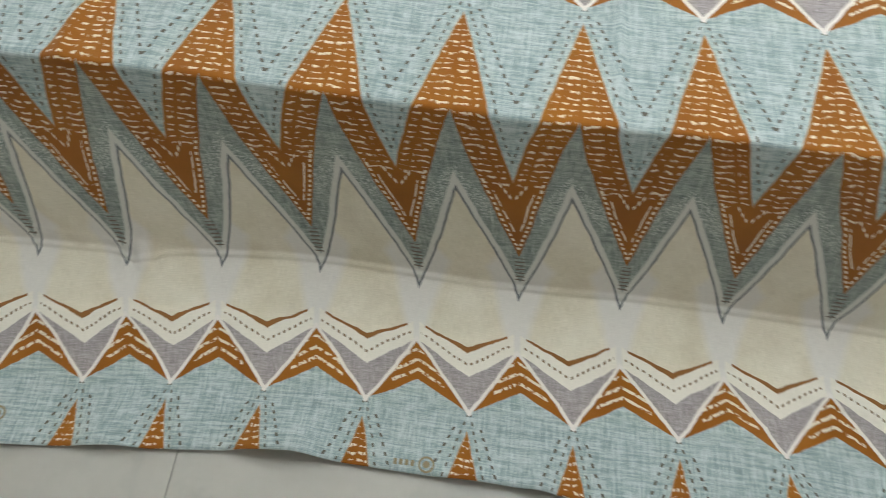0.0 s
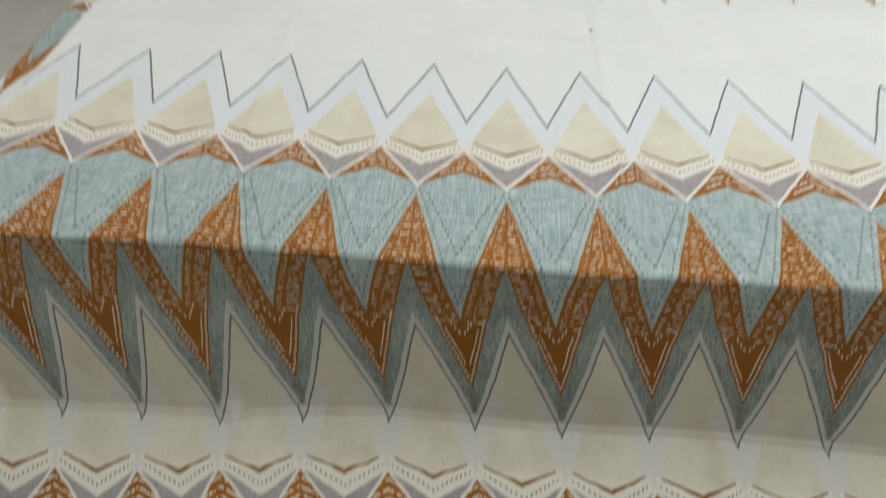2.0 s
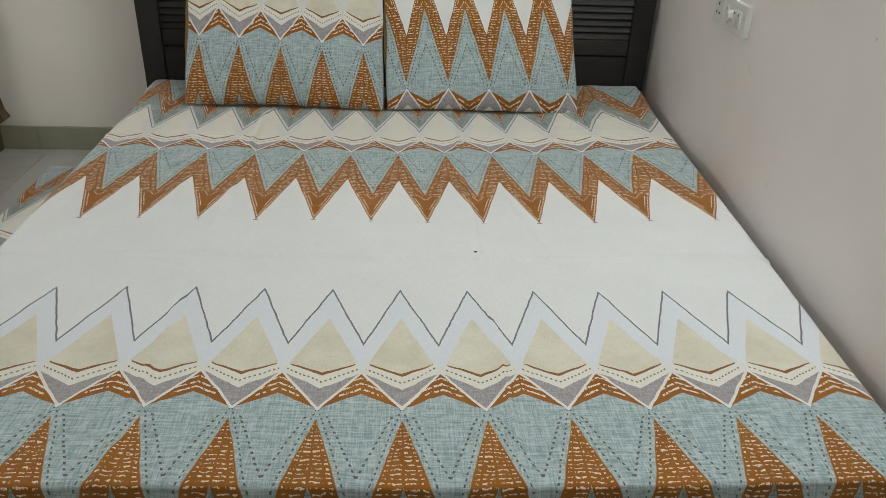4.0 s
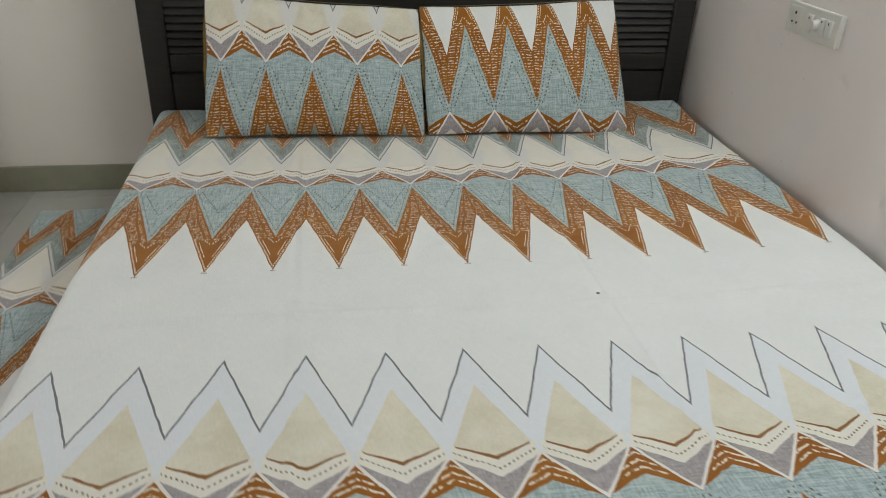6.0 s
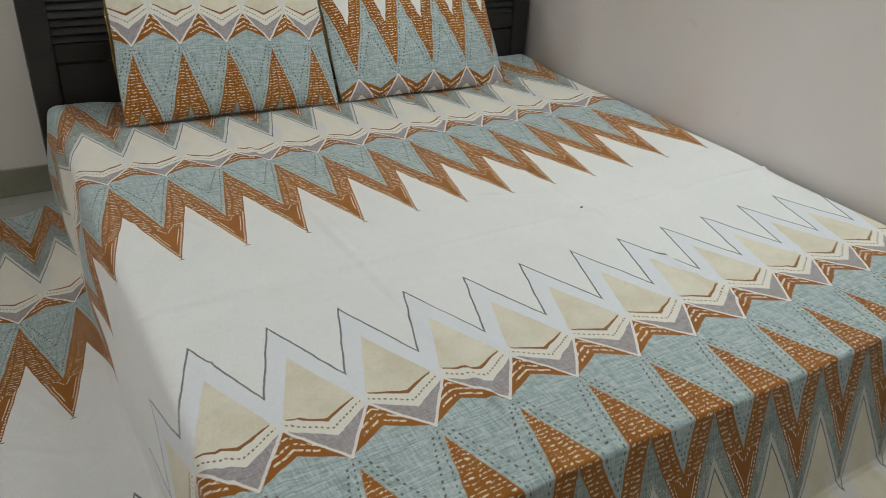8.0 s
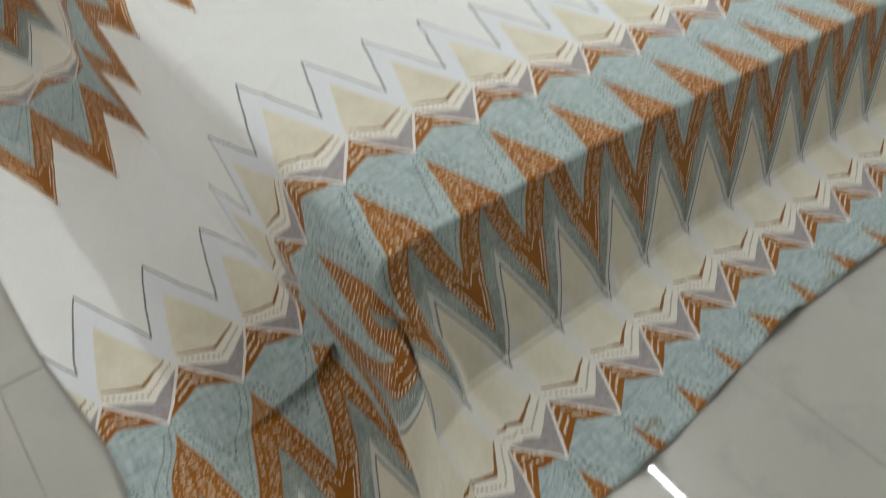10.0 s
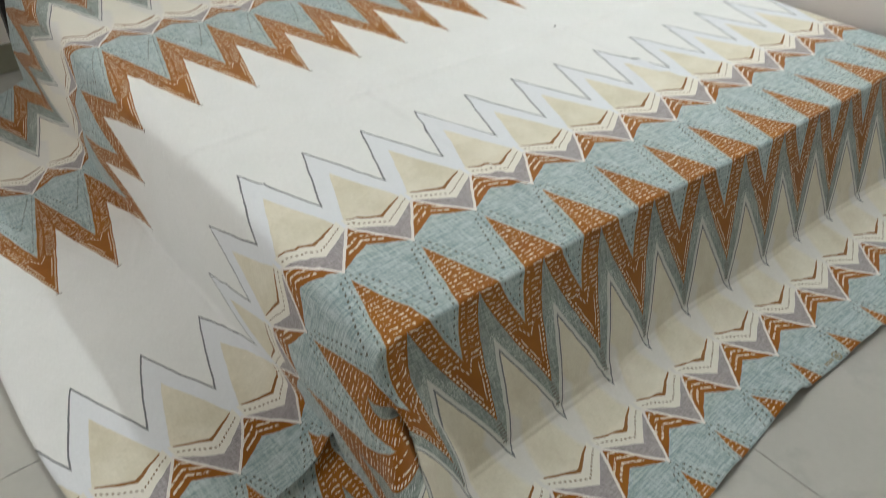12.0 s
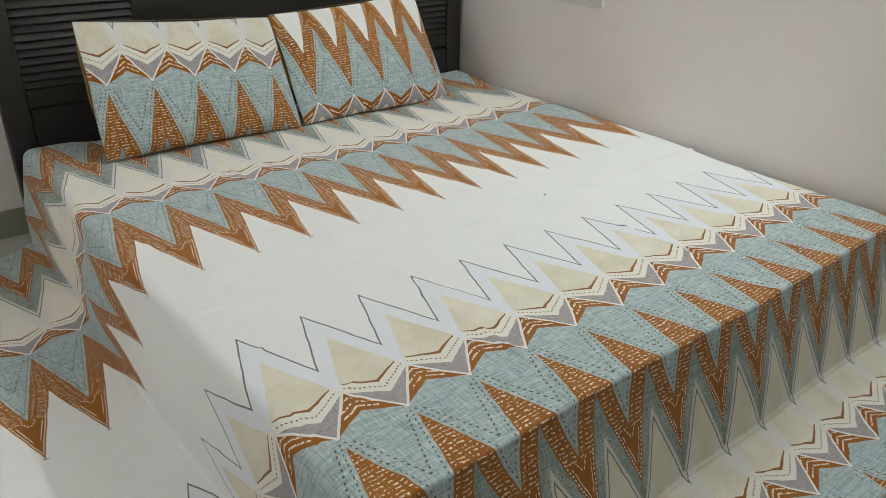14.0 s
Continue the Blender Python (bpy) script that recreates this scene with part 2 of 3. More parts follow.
def dark_wood():
    m, nt, b = material("dark_wenge_laminate", (0.02, 0.016, 0.014), 0.5, spec=0.3)
    n = noise_tex(nt, coords(nt, "Object", (3, 40, 60)), 2.0, 5.0)
    nt.links.new(mix(nt, n, (0.012, 0.011, 0.010), (0.032, 0.028, 0.025)), b.inputs["Base Color"])
    bump(nt, b, n, 0.2, 0.002)
    return m


MAT_WOOD = dark_wood()


def cardboard(name="cardboard", dark=(0.22, 0.125, 0.055), light=(0.33, 0.20, 0.10)):
    m, nt, b = material(name, dark, 0.85, spec=0.1)
    n = noise_tex(nt, coords(nt, "Object", (4, 4, 90)), 1.5, 4.0)
    n2 = noise_tex(nt, coords(nt), 7, 4.0)
    nt.links.new(mix(nt, (n * 0.6 + n2 * 0.6 - 0.1).clamp(), dark, light), b.inputs["Base Color"])
    bump(nt, b, n, 0.3, 0.002)
    return m


MAT_CARD = cardboard()
MAT_CARD_OLD = cardboard("worn_cardboard", (0.10, 0.075, 0.045), (0.19, 0.145, 0.09))
MAT_BOX_SHADE = material("box_side_shade", (0.11, 0.03, 0.02), 0.4)[0]
MAT_PLASTIC = material("white_switch_plastic", (0.72, 0.71, 0.66), 0.3)[0]
MAT_DARK = material("dark_plastic", (0.03, 0.03, 0.03), 0.4)[0]
MAT_YELLOW = material("yellow_sticker", (0.75, 0.66, 0.04), 0.5)[0]
MAT_INK = material("black_ink", (0.015, 0.015, 0.015), 0.6)[0]
MAT_LABEL = material("white_paper_label", (0.72, 0.70, 0.68), 0.7)[0]
MAT_MARK = material("tan_print", (0.27, 0.22, 0.13), 0.85)[0]
MAT_METAL = material("white_enamelled_metal", (0.75, 0.75, 0.74), 0.35)[0]
MAT_GLASS, _nt, _b = material("added_window_glass", (1, 1, 1), 0.02)
_b.inputs["Transmission Weight"].default_value = 1.0
MAT_MATTRESS = material("mattress_ticking", (0.6, 0.58, 0.55), 0.9)[0]
MAT_SEAM = material("brown_cotton", (0.20, 0.15, 0.10), 0.85)[0]
MAT_OCHRE = material("ochre_cotton", (0.27, 0.165, 0.045), 0.85)[0]


def glow(name, color, power):
    m = bpy.data.materials.new(name)
    m.use_nodes = True
    nt = m.node_tree
    nt.nodes.clear()
    e, o = nt.nodes.new("ShaderNodeEmission"), nt.nodes.new("ShaderNodeOutputMaterial")
    e.inputs[0].default_value, e.inputs[1].default_value = (*color, 1), power
    nt.links.new(e.outputs[0], o.inputs[0])
    return m


MAT_TUBE = glow("fluorescent_tube", (0.92, 1.0, 1.01), TUBE_POWER)


# ---- mesh helpers ----
def part(name, bm, mat, parent=None, label=""):
    me = bpy.data.meshes.new(name)
    bm.normal_update()
    bm.to_mesh(me)
    bm.free()
    me.materials.append(mat)
    ob = new(name, me)
    if parent is not None:
        ob.parent = parent
    return tagged(ob, label)


def box_bm(lo, hi, bevel=0.0, bm=None, seg=2):
    own = bmesh.new()
    bmesh.ops.create_cube(own, size=1.0)
    for vt in own.verts:
        vt.co = Vector([lo[k] + (vt.co[k] + 0.5) * (hi[k] - lo[k]) for k in range(3)])
    if bevel:
        bmesh.ops.bevel(own, geom=own.edges[:], offset=bevel, segments=seg, affect="EDGES", profile=0.6)
    if bm is None:
        return own
    me = bpy.data.meshes.new("joined")
    own.to_mesh(me)
    own.free()
    bm.from_mesh(me)
    bpy.data.meshes.remove(me)
    return bm


def thing(name, at, label, category, group="", kind=""):
    ob = new(name)
    ob.location = at
    return tagged(ob, label, category, group, kind)


def grid_mesh(name, pts, uvs, mat, parent=None, smooth=True):
    """A mesh of rows x columns points with cloth coordinates."""
    nr, nc = pts.shape[:2]
    idx = np.arange(nr * nc).reshape(nr, nc)
    faces = np.stack([idx[:-1, :-1], idx[:-1, 1:], idx[1:, 1:], idx[1:, :-1]], -1).reshape(-1, 4)
    me = bpy.data.meshes.new(name)
    me.from_pydata(pts.reshape(-1, 3).tolist(), [], faces.tolist())
    layer = me.uv_layers.new(name="cloth")
    layer.data.foreach_set("uv", uvs.reshape(-1, 2)[faces.reshape(-1)].astype(np.float32).reshape(-1))
    if smooth:
        me.polygons.foreach_set("use_smooth", np.ones(len(faces), dtype=bool))
    me.materials.append(mat)
    ob = new(name, me)
    if parent is not None:
        ob.parent = parent
    return ob


# ---- the room ----
X0, Y0, Y1, CEIL = -2.0, -2.3, 2.37, 2.9
SLANT = 0.052                                   # the long wall is not quite square to the bed
XR0 = 1.745 + SLANT * Y0
XR1 = 1.745 + SLANT * Y1


def slab(name, corners, z0, z1, mat, label, category):
    """A prism over a polygon of plan corners."""
    bm = bmesh.new()
    lower = [bm.verts.new((x, y, z0)) for x, y in corners]
    upper = [bm.verts.new((x, y, z1)) for x, y in corners]
    bm.faces.new(list(reversed(lower)))
    bm.faces.new(upper)
    n = len(corners)
    for k in range(n):
        bm.faces.new((lower[k], lower[(k + 1) % n], upper[(k + 1) % n], upper[k]))
    return tagged(part(name, bm, mat), label, category, kind="structure")


floor = slab("floor", [(X0 - 0.15, Y0 - 0.15), (XR0 + 0.15, Y0 - 0.15), (XR1 + 0.15, Y1 + 0.15), (X0 - 0.15, Y1 + 0.15)], -0.1, -0.0055,
             MAT_GROUT, "glossy beige grey vitrified tile floor with thin joints", "floor")
slab("ceiling", [(X0 - 0.15, Y0 - 0.15), (XR0 + 0.15, Y0 - 0.15), (XR1 + 0.15, Y1 + 0.15), (X0 - 0.15, Y1 + 0.15)], CEIL, CEIL + 0.1,
     MAT_CEIL, "plain white painted ceiling of the bedroom", "ceiling")
slab("wall_east", [(XR0, Y0), (XR0 + 0.15, Y0), (XR1 + 0.15, Y1), (XR1, Y1)], 0, CEIL, MAT_WALL, "pinkish off-white painted wall beside the bed", "wall")
slab("wall_north", [(X0 - 0.15, Y1), (XR1 + 0.15, Y1), (XR1 + 0.15, Y1 + 0.15), (X0 - 0.15, Y1 + 0.15)], 0, CEIL, MAT_WALL_B,
     "off-white painted wall behind the headboard", "wall")
slab("wall_south", [(X0 - 0.15, Y0 - 0.15), (XR0 + 0.15, Y0 - 0.15), (XR0 + 0.15, Y0), (X0 - 0.15, Y0)], 0, CEIL, MAT_WALL_B,
     "plain off-white painted bedroom wall at the foot", "wall")
WY0, WZ0 = 0.5, 0.95                              # opening of the added, unseen window in the wall across from the bed
bm = box_bm((X0 - 0.15, Y0, 0), (X0, WY0, CEIL))
for lo, hi in (((X0 - 0.15, WY0 + 1.2, 0), (X0, Y1, CEIL)), ((X0 - 0.15, WY0, 0), (X0, WY0 + 1.2, WZ0)), ((X0 - 0.15, WY0, WZ0 + 1.2), (X0, WY0 + 1.2, CEIL))):
    box_bm(lo, hi, bm=bm)
tagged(part("wall_west", bm, MAT_WALL_B), "plain off-white painted wall with an added window", "wall", kind="structure")
# unseen window, added only to house the fill lamp
win = tagged(new("added_window"), "unseen glazed window with a white frame, added for the fill light", "window", kind="structure")
win.location = (X0 - 0.1, WY0, WZ0)
wf = bmesh.new()
for lo, hi in (((0, 0, 0), (0.05, 1.2, 0.05)), ((0, 0, 1.15), (0.05, 1.2, 1.2)), ((0, 0, 0.05), (0.05, 0.05, 1.15)), ((0, 1.15, 0.05), (0.05, 1.2, 1.15)), ((0, 0.58, 0.05), (0.05, 0.62, 1.15))):
    box_bm(lo, hi, bm=wf)
part("added_window_frame", wf, MAT_METAL, win)
for py in (0.05, 0.62):
    pane = part("pane", box_bm((0.022, py, 0.05), (0.028, py + 0.53, 1.15)), MAT_GLASS, win)
    pane.visible_shadow = False
bb = slab("baseboard", [(X0, Y1 - 0.010), (XR1, Y1 - 0.010), (XR1, Y1 - 0.001), (X0, Y1 - 0.001)], 0.0, 0.104, MAT_GROUT,
          "olive grey tile skirting along the wall foot", "skirting")


# ---- bed ----
bed = thing("bed", (0.85, 1.1, 0), "low double bed with a dark louvred headboard", "bed")


def bed_part(name, lo, hi, mat, bevel=0.004, parent=None, label=""):
    """A box given in room coordinates, as a part of the bed."""
    p = bed if parent is None else parent
    bm = box_bm(lo, hi, bevel)
    bmesh.ops.translate(bm, verts=bm.verts, vec=-bed.location)
    return part(name, bm, mat, p, label)


bed_part("mattress", (-0.10, 0.05, 0.20), (1.69, 2.10, BED_H - 0.07), MAT_MATTRESS, 0.035)
bed_part("base", (-0.10, 0.06, 0.08), (1.70, 2.13, 0.20), MAT_WOOD, 0.01)
for lx in (-0.06, 1.60):
    for ly in (0.12, 2.0):
        bed_part("leg", (lx, ly, 0), (lx + 0.06, ly + 0.06, 0.08), MAT_WOOD, 0.004)
HB0, HB1 = 2.15, 2.20
HX0, HX1, HTOP = -0.17, 1.84, 1.10
bed_part("post", (HX0, HB0 - 0.006, 0), (HX0 + 0.085, HB1, HTOP), MAT_WOOD, 0.008)
bed_part("post", (HX1 - 0.085, HB0 - 0.006, 0), (HX1, HB1, HTOP), MAT_WOOD, 0.008)
bed_part("rail", (HX0 + 0.085, HB0, 0.20), (HX1 - 0.085, HB1, 0.517), MAT_WOOD, 0.006)
bed_part("rail", (HX0 + 0.085, HB0, 0.523), (HX1 - 0.085, HB1, 0.585), MAT_WOOD, 0.006)
bed_part("rail", (HX0 + 0.085, HB0, 1.01), (HX1 - 0.085, HB1, HTOP), MAT_WOOD, 0.006)
for sx in (0.31, 1.285):
    bed_part("stile", (sx, HB0, 0.585), (sx + 0.075, HB1, 1.01), MAT_WOOD, 0.006)
bed_part("back_panel", (HX0 + 0.08, HB1 - 0.010, 0.55), (HX1 - 0.08, HB1 - 0.003, 1.03), MAT_WOOD, 0.001)
bed_part("flat_panel", (0.385, HB0 + 0.014, 0.585), (1.285, HB0 + 0.026, 1.01), MAT_WOOD, 0.002)
for a, b in ((HX0 + 0.085, 0.31), (1.36, HX1 - 0.085)):
    for k in range(16):
        z = 0.600 + k * 0.0262
        bm = box_bm((a, -0.004, -0.0155), (b, 0.004, 0.0155), 0.002)
        bmesh.ops.rotate(bm, verts=bm.verts, cent=(0, 0, 0), matrix=Matrix.Rotation(radians(-30), 3, "X"))
        bmesh.ops.translate(bm, verts=bm.verts, vec=Vector((0, HB0 + 0.014, z)) - bed.location)
        part("slat", bm, MAT_WOOD, bed)


# ---- bed sheet ----
def smoothstep(a, b, t):
    t = np.clip((t - a) / (b - a), 0, 1)
    return t * t * (3 - 2 * t)


def profile(d, drop, run, crease=0.0, rad=0.016):
    """Falling cloth: distance d along it past the edge gives how far out and how far down it is. It falls steeply, creases at
    the height crease over the floor and runs out to lie flat."""
    ds = np.linspace(0, 1.2, 2401)
    step = ds[1] - ds[0]
    slope = np.arctan2(drop, run)
    ang = slope * smoothstep(0, rad * 1.7, ds)
    land = ds[np.searchsorted(np.cumsum(np.sin(ang)) * step, drop - max(crease, 0.012))]
    ramp = 0.34 if crease else 0.0
    ang = ramp + (ang - ramp) * (1 - smoothstep(land - 0.007, land + 0.009, ds))
    if crease:
        end = land + crease / np.sin(ramp)
        ang = ang * (1 - smoothstep(end - 0.09, end + 0.09, ds))
    out, down = np.cumsum(np.cos(ang)) * step, np.cumsum(np.sin(ang)) * step
    down = down * (drop / down[-1])
    return np.interp(d, ds, out), np.interp(d, ds, down), land


def wave(x, y, seed, scale):
    rs = np.random.RandomState(seed)
    out = np.zeros_like(x)
    for k in range(7):
        a, f, ph = rs.uniform(0, math.tau), scale * rs.uniform(0.5, 1.8), rs.uniform(0, math.tau)
        out += np.sin((x * math.cos(a) + y * math.sin(a)) * f + ph)
    return out / 7


EDGE_L, EDGE_F, EDGE_R = -0.10, 0.030, 1.70
U0, U1, HEM, TOP = -0.93, 1.86, -0.602, 2.125
us = np.linspace(U0, U1, 340)
ys = np.concatenate([np.arange(HEM, -0.36, 0.007), np.arange(-0.36, -0.26, 0.0028), np.arange(-0.26, -0.01, 0.007), np.arange(-0.01, 0.05, 0.002),
                     np.arange(0.05, 0.16, 0.004), np.linspace(0.16, TOP, 265)])
U, Y = np.meshgrid(us, ys)
a = np.clip(EDGE_L - U, 0, None)
b = np.clip(EDGE_F - Y, 0, None)
z_floor = 0.006
drop = BED_H - z_floor
lo_, ld_, land_a = profile(a, drop, 0.06, 0.025, 0.04)
fo_, fd_, land_b = profile(b, drop, 0.071, 0.056, 0.008)
flat_x = np.where(U < EDGE_L, EDGE_L - lo_, U)
front_y = np.where(Y < EDGE_F, EDGE_F - fo_, Y)
wa = 1 - smoothstep(0, land_a * 0.93, a)
simple = np.stack([flat_x, Y + (front_y - Y) * wa, z_floor + (drop - ld_) * (drop - fd_) / drop], -1)
# the corner: the front panel runs on past the edge, turns under in a sharp fold and comes out again over the floor
af = land_a * 1.02
s = np.clip(a / af, 0, 1)[..., None]
xf, zf, _ = profile(np.array([af]), drop, 0.06, 0.025, 0.04)
e1 = np.stack([np.full_like(U, EDGE_L), front_y, z_floor + drop - fd_], -1)
e2 = np.stack([np.full_like(U, EDGE_L - xf[0]), Y, z_floor + (drop - zf[0]) * (drop - fd_) / drop], -1)
fall = np.clip(fd_ / drop, 0, 1)
turn = ((0.03 + 0.20 * smoothstep(0, 0.33, b)) / af)[..., None]
fold = e1 + np.stack([-0.028 - 0.070 * fall, -0.008 - 0.092 * fall, -0.02 * (1 - fall)], -1)
flat = e1 + (fold - e1) * np.clip(s / turn, 0, 1)
r = np.clip((s - turn) / (1 - turn), 0, 1)
# behind the fold the cloth goes back into a hollow, comes out in a soft ridge and falls to the floor
lift = 1 - smoothstep(0.25, 1.0, r[..., 0])
bez = fold * (1 - r) + e2 * r
bez[..., 2] = e2[..., 2] + (fold[..., 2] - e2[..., 2]) * lift
depth = smoothstep(0.03, 0.16, b) * (1 - 0.8 * smoothstep(0.40, 0.52, b))
in_out = depth * (0.085 * np.exp(-((r[..., 0] - 0.20) / 0.12) ** 2) - 0.040 * np.exp(-((r[..., 0] - 0.56) / 0.15) ** 2)
                  + 0.020 * np.exp(-((r[..., 0] - 0.82) / 0.08) ** 2))
bez += np.stack([in_out * 0.80, in_out * 0.75, in_out * 0.0], -1)
bez = np.where(s < turn, flat, bez)
mixc = (smoothstep(0.01, 0.13, b) * (a > 0) * (a < af))[..., None]
pts = simple * (1 - mixc) + bez * mixc
# tuck beside the wall
rr = np.clip(U - EDGE_R, 0, None)
ro_, rd_, _ = profile(rr, 0.30, 0.02)
right = U > EDGE_R
pts[..., 0] = np.where(right, EDGE_R + ro_ * 1.0, pts[..., 0])
pts[..., 2] = np.where(right, pts[..., 2] - rd_, pts[..., 2])
pts[..., 0] += np.where(U > 1.2, SLANT * 1.1 * (Y - 0.2) * smoothstep(1.52, 1.71, U), 0)
# the front is drawn towards the wall as it falls, and stands out near the corner; the side sags forward
fallen = smoothstep(0.0, 0.36, b)
pull = fallen * (0.045 + 0.035 * smoothstep(0.5, -0.1, U)) + (0.020 + 0.022 * smoothstep(0.55, 0.2, U)) * smoothstep(0.36, 0.55, b)
pts[..., 0] += pull * wa
pts[..., 1] -= fallen * (0.036 * smoothstep(0.75, 0.0, U) + 0.015 * smoothstep(1.1, 1.6, U)) * wa
pts[..., 1] += 0.05 * np.exp(-((a - 0.30) / 0.16) ** 2) * smoothstep(-0.1, 0.15, Y)
pts[..., 1] += 0.012 * smoothstep(0.35, 0.55, b) * smoothstep(0.0, 0.5, U)
# the part beside the bed is drawn towards it
drawn = 0.03 + 0.03 * np.exp(-((Y - 0.2) / 0.2) ** 2) - 0.05 * smoothstep(0.0, -0.3, Y)
pts[..., 0] += drawn * smoothstep(0.18, 0.46, a)
pts[..., 1] += 0.022 * smoothstep(0.18, 0.46, a) * smoothstep(0.0, 0.2, Y)
# a pinched fold across the part that lies beside the corner
lying = smoothstep(0.30, 0.42, a)
pts[..., 1] += 0.042 * lying * smoothstep(0.16, 0.06, Y)
pinch = Y - 0.105 - 0.10 * (U + 0.5)
ridge = lying * smoothstep(-0.80, -0.52, U)
pts[..., 2] += ridge * 0.034 * np.exp(-(pinch / 0.011) ** 2)
pts[..., 1] -= ridge * 0.016 * np.exp(-((pinch - 0.006) / 0.010) ** 2)
pts[..., 2] += 0.030 * np.exp(-((U + 0.50) / 0.035) ** 2 - ((Y - 0.125) / 0.022) ** 2)
pts[..., 2] += 0.015 * smoothstep(1.2, 1.6, U) * smoothstep(0.5, 0.9, Y) * (U < EDGE_R)
# the print runs slightly askew
pts[..., 1] += (0.007 - 0.017 * smoothstep(0.2, 1.0, U)) * smoothstep(1.4, 1.1, Y) * (a <= 0)
pressed = np.exp(-((b - land_b) / 0.005) ** 2) * (a <= 0)
pts[..., 1] -= 0.0035 * pressed
pts[..., 2] += 0.0015 * pressed
# a small pucker at the pressed crease
pk = np.exp(-((U - 0.32) / 0.03) ** 2 - ((Y + 0.30) / 0.025) ** 2)
pts[..., 1] -= 0.014 * pk
pts[..., 2] += 0.006 * pk * np.sin((U - 0.32) * 180)
# corners of the sheet at the headboard
pts[..., 2] += 0.014 * smoothstep(0.12, -0.02, U) * smoothstep(1.85, 2.08, Y) * (1 - smoothstep(0.05, 0.2, ld_))
pts[..., 2] += 0.012 * smoothstep(1.45, 1.6, U) * smoothstep(1.85, 2.08, Y)
pts[..., 1] += 0.022 * lying * np.exp(-((Y - 0.5) / 0.2) ** 2)
# unevenness
top = (fd_ < 0.01) & (ld_ < 0.01)
on_floor = (pts[..., 2] < 0.03)
pts[..., 2] += wave(U, Y, 3, 9) * 0.004 * top + wave(U, Y, 4, 34) * 0.0018
pts[..., 2] += on_floor * (0.004 + 0.004 * wave(U, Y, 5, 25))
hem = smoothstep(HEM + 0.09, HEM, Y)
pts[..., 2] += hem * np.clip(wave(U, U * 0, 6, 22), -0.03, 1) * 0.036
for c_, w_, h_ in ((0.04, 0.025, 0.022), (0.60, 0.035, 0.024), (0.93, 0.02, 0.018), (1.30, 0.03, 0.016)):
    pts[..., 2] += hem * h_ * np.exp(-((U - c_) / w_) ** 2)
pts[..., 1] += hem * wave(U, U * 0, 7, 14) * 0.008
side = smoothstep(0.02, 0.2, fd_) * (1 - smoothstep(0.32, 0.37, fd_))
pts[..., 1] += side * wave(U, Y * 0.4, 8, 11) * 0.010 * (a <= 0)
side_l = smoothstep(0.02, 0.2, ld_) * (1 - smoothstep(0.32, 0.37, ld_))
pts[..., 0] += side_l * wave(Y, U * 0.4, 9, 10) * 0.012
# soft wrinkles
rs = np.random.RandomState(12)
for k in range(80):
    cx, cy, an, ln, wd = rs.uniform(-0.8, 1.6), rs.uniform(-0.5, 2.0), rs.uniform(0, math.pi), rs.uniform(0.05, 0.22), rs.uniform(0.004, 0.010)
    px_, py_ = (U - cx) * math.cos(an) + (Y - cy) * math.sin(an), -(U - cx) * math.sin(an) + (Y - cy) * math.cos(an)
    pts[..., 2] += rs.uniform(0.0018, 0.0052) * np.exp(-(px_ / ln) ** 2 - ((py_ + 0.15 * px_ * px_) / wd) ** 2)
# pressed fold lines of the new sheet
for line, amp in ((0.745, 0.0075), (1.55, 0.004)):
    pts[..., 2] += top * amp * np.exp(-((Y - line) / 0.006) ** 2)
for line, amp in ((0.35, 0.0070), (1.02, 0.0060)):
    pts[..., 2] += top * amp * np.exp(-((U - line) / 0.006) ** 2)
pts[..., 2] = np.maximum(pts[..., 2], 0.004)
sheet = grid_mesh("bed_sheet", pts, np.stack([U, Y], -1), MAT_SHEET)
solid = sheet.modifiers.new("thickness", "SOLIDIFY")
solid.thickness, solid.offset = 0.0012, 0.0
tagged(sheet, "white cotton sheet printed with rust and blue zigzags", "bed sheet")


def on_sheet(x, y):
    """The point of the sheet nearest to a place in plan."""
    d = (pts[..., 0] - x) ** 2 + (pts[..., 1] - y) ** 2
    k = np.unravel_index(np.argmin(d), d.shape)
    return Vector(pts[k])


# round maker's marks printed near the hem
for mx, my in ((0.225, -0.318), (0.835, -0.312), (1.445, -0.318)):
    bm = bmesh.new()
    c = on_sheet(mx, my)
    for r0, r1 in ((0.0085, 0.0115), (0.0, 0.005)):
        inner_ring = [bm.verts.new((r0 * math.cos(k * math.tau / 24), r0 * math.sin(k * math.tau / 24), 0)) for k in range(24)] if r0 else None
        outer_ring = [bm.verts.new((r1 * math.cos(k * math.tau / 24), r1 * math.sin(k * math.tau / 24), 0)) for k in range(24)]
        if inner_ring:
            for k in range(24):
                bm.faces.new((inner_ring[k], inner_ring[(k + 1) % 24], outer_ring[(k + 1) % 24], outer_ring[k]))
        else:
            bm.faces.new(outer_ring)
    for k in range(4):
        box_bm((-0.046 + k * 0.008, -0.004, -0.0002), (-0.041 + k * 0.008, 0.004, 0.0002), bm=bm)
    mark = part("printed_mark", bm, MAT_MARK, sheet, "small tan round printed mark")
    mark.location = c + Vector((0, 0, 0.0022))



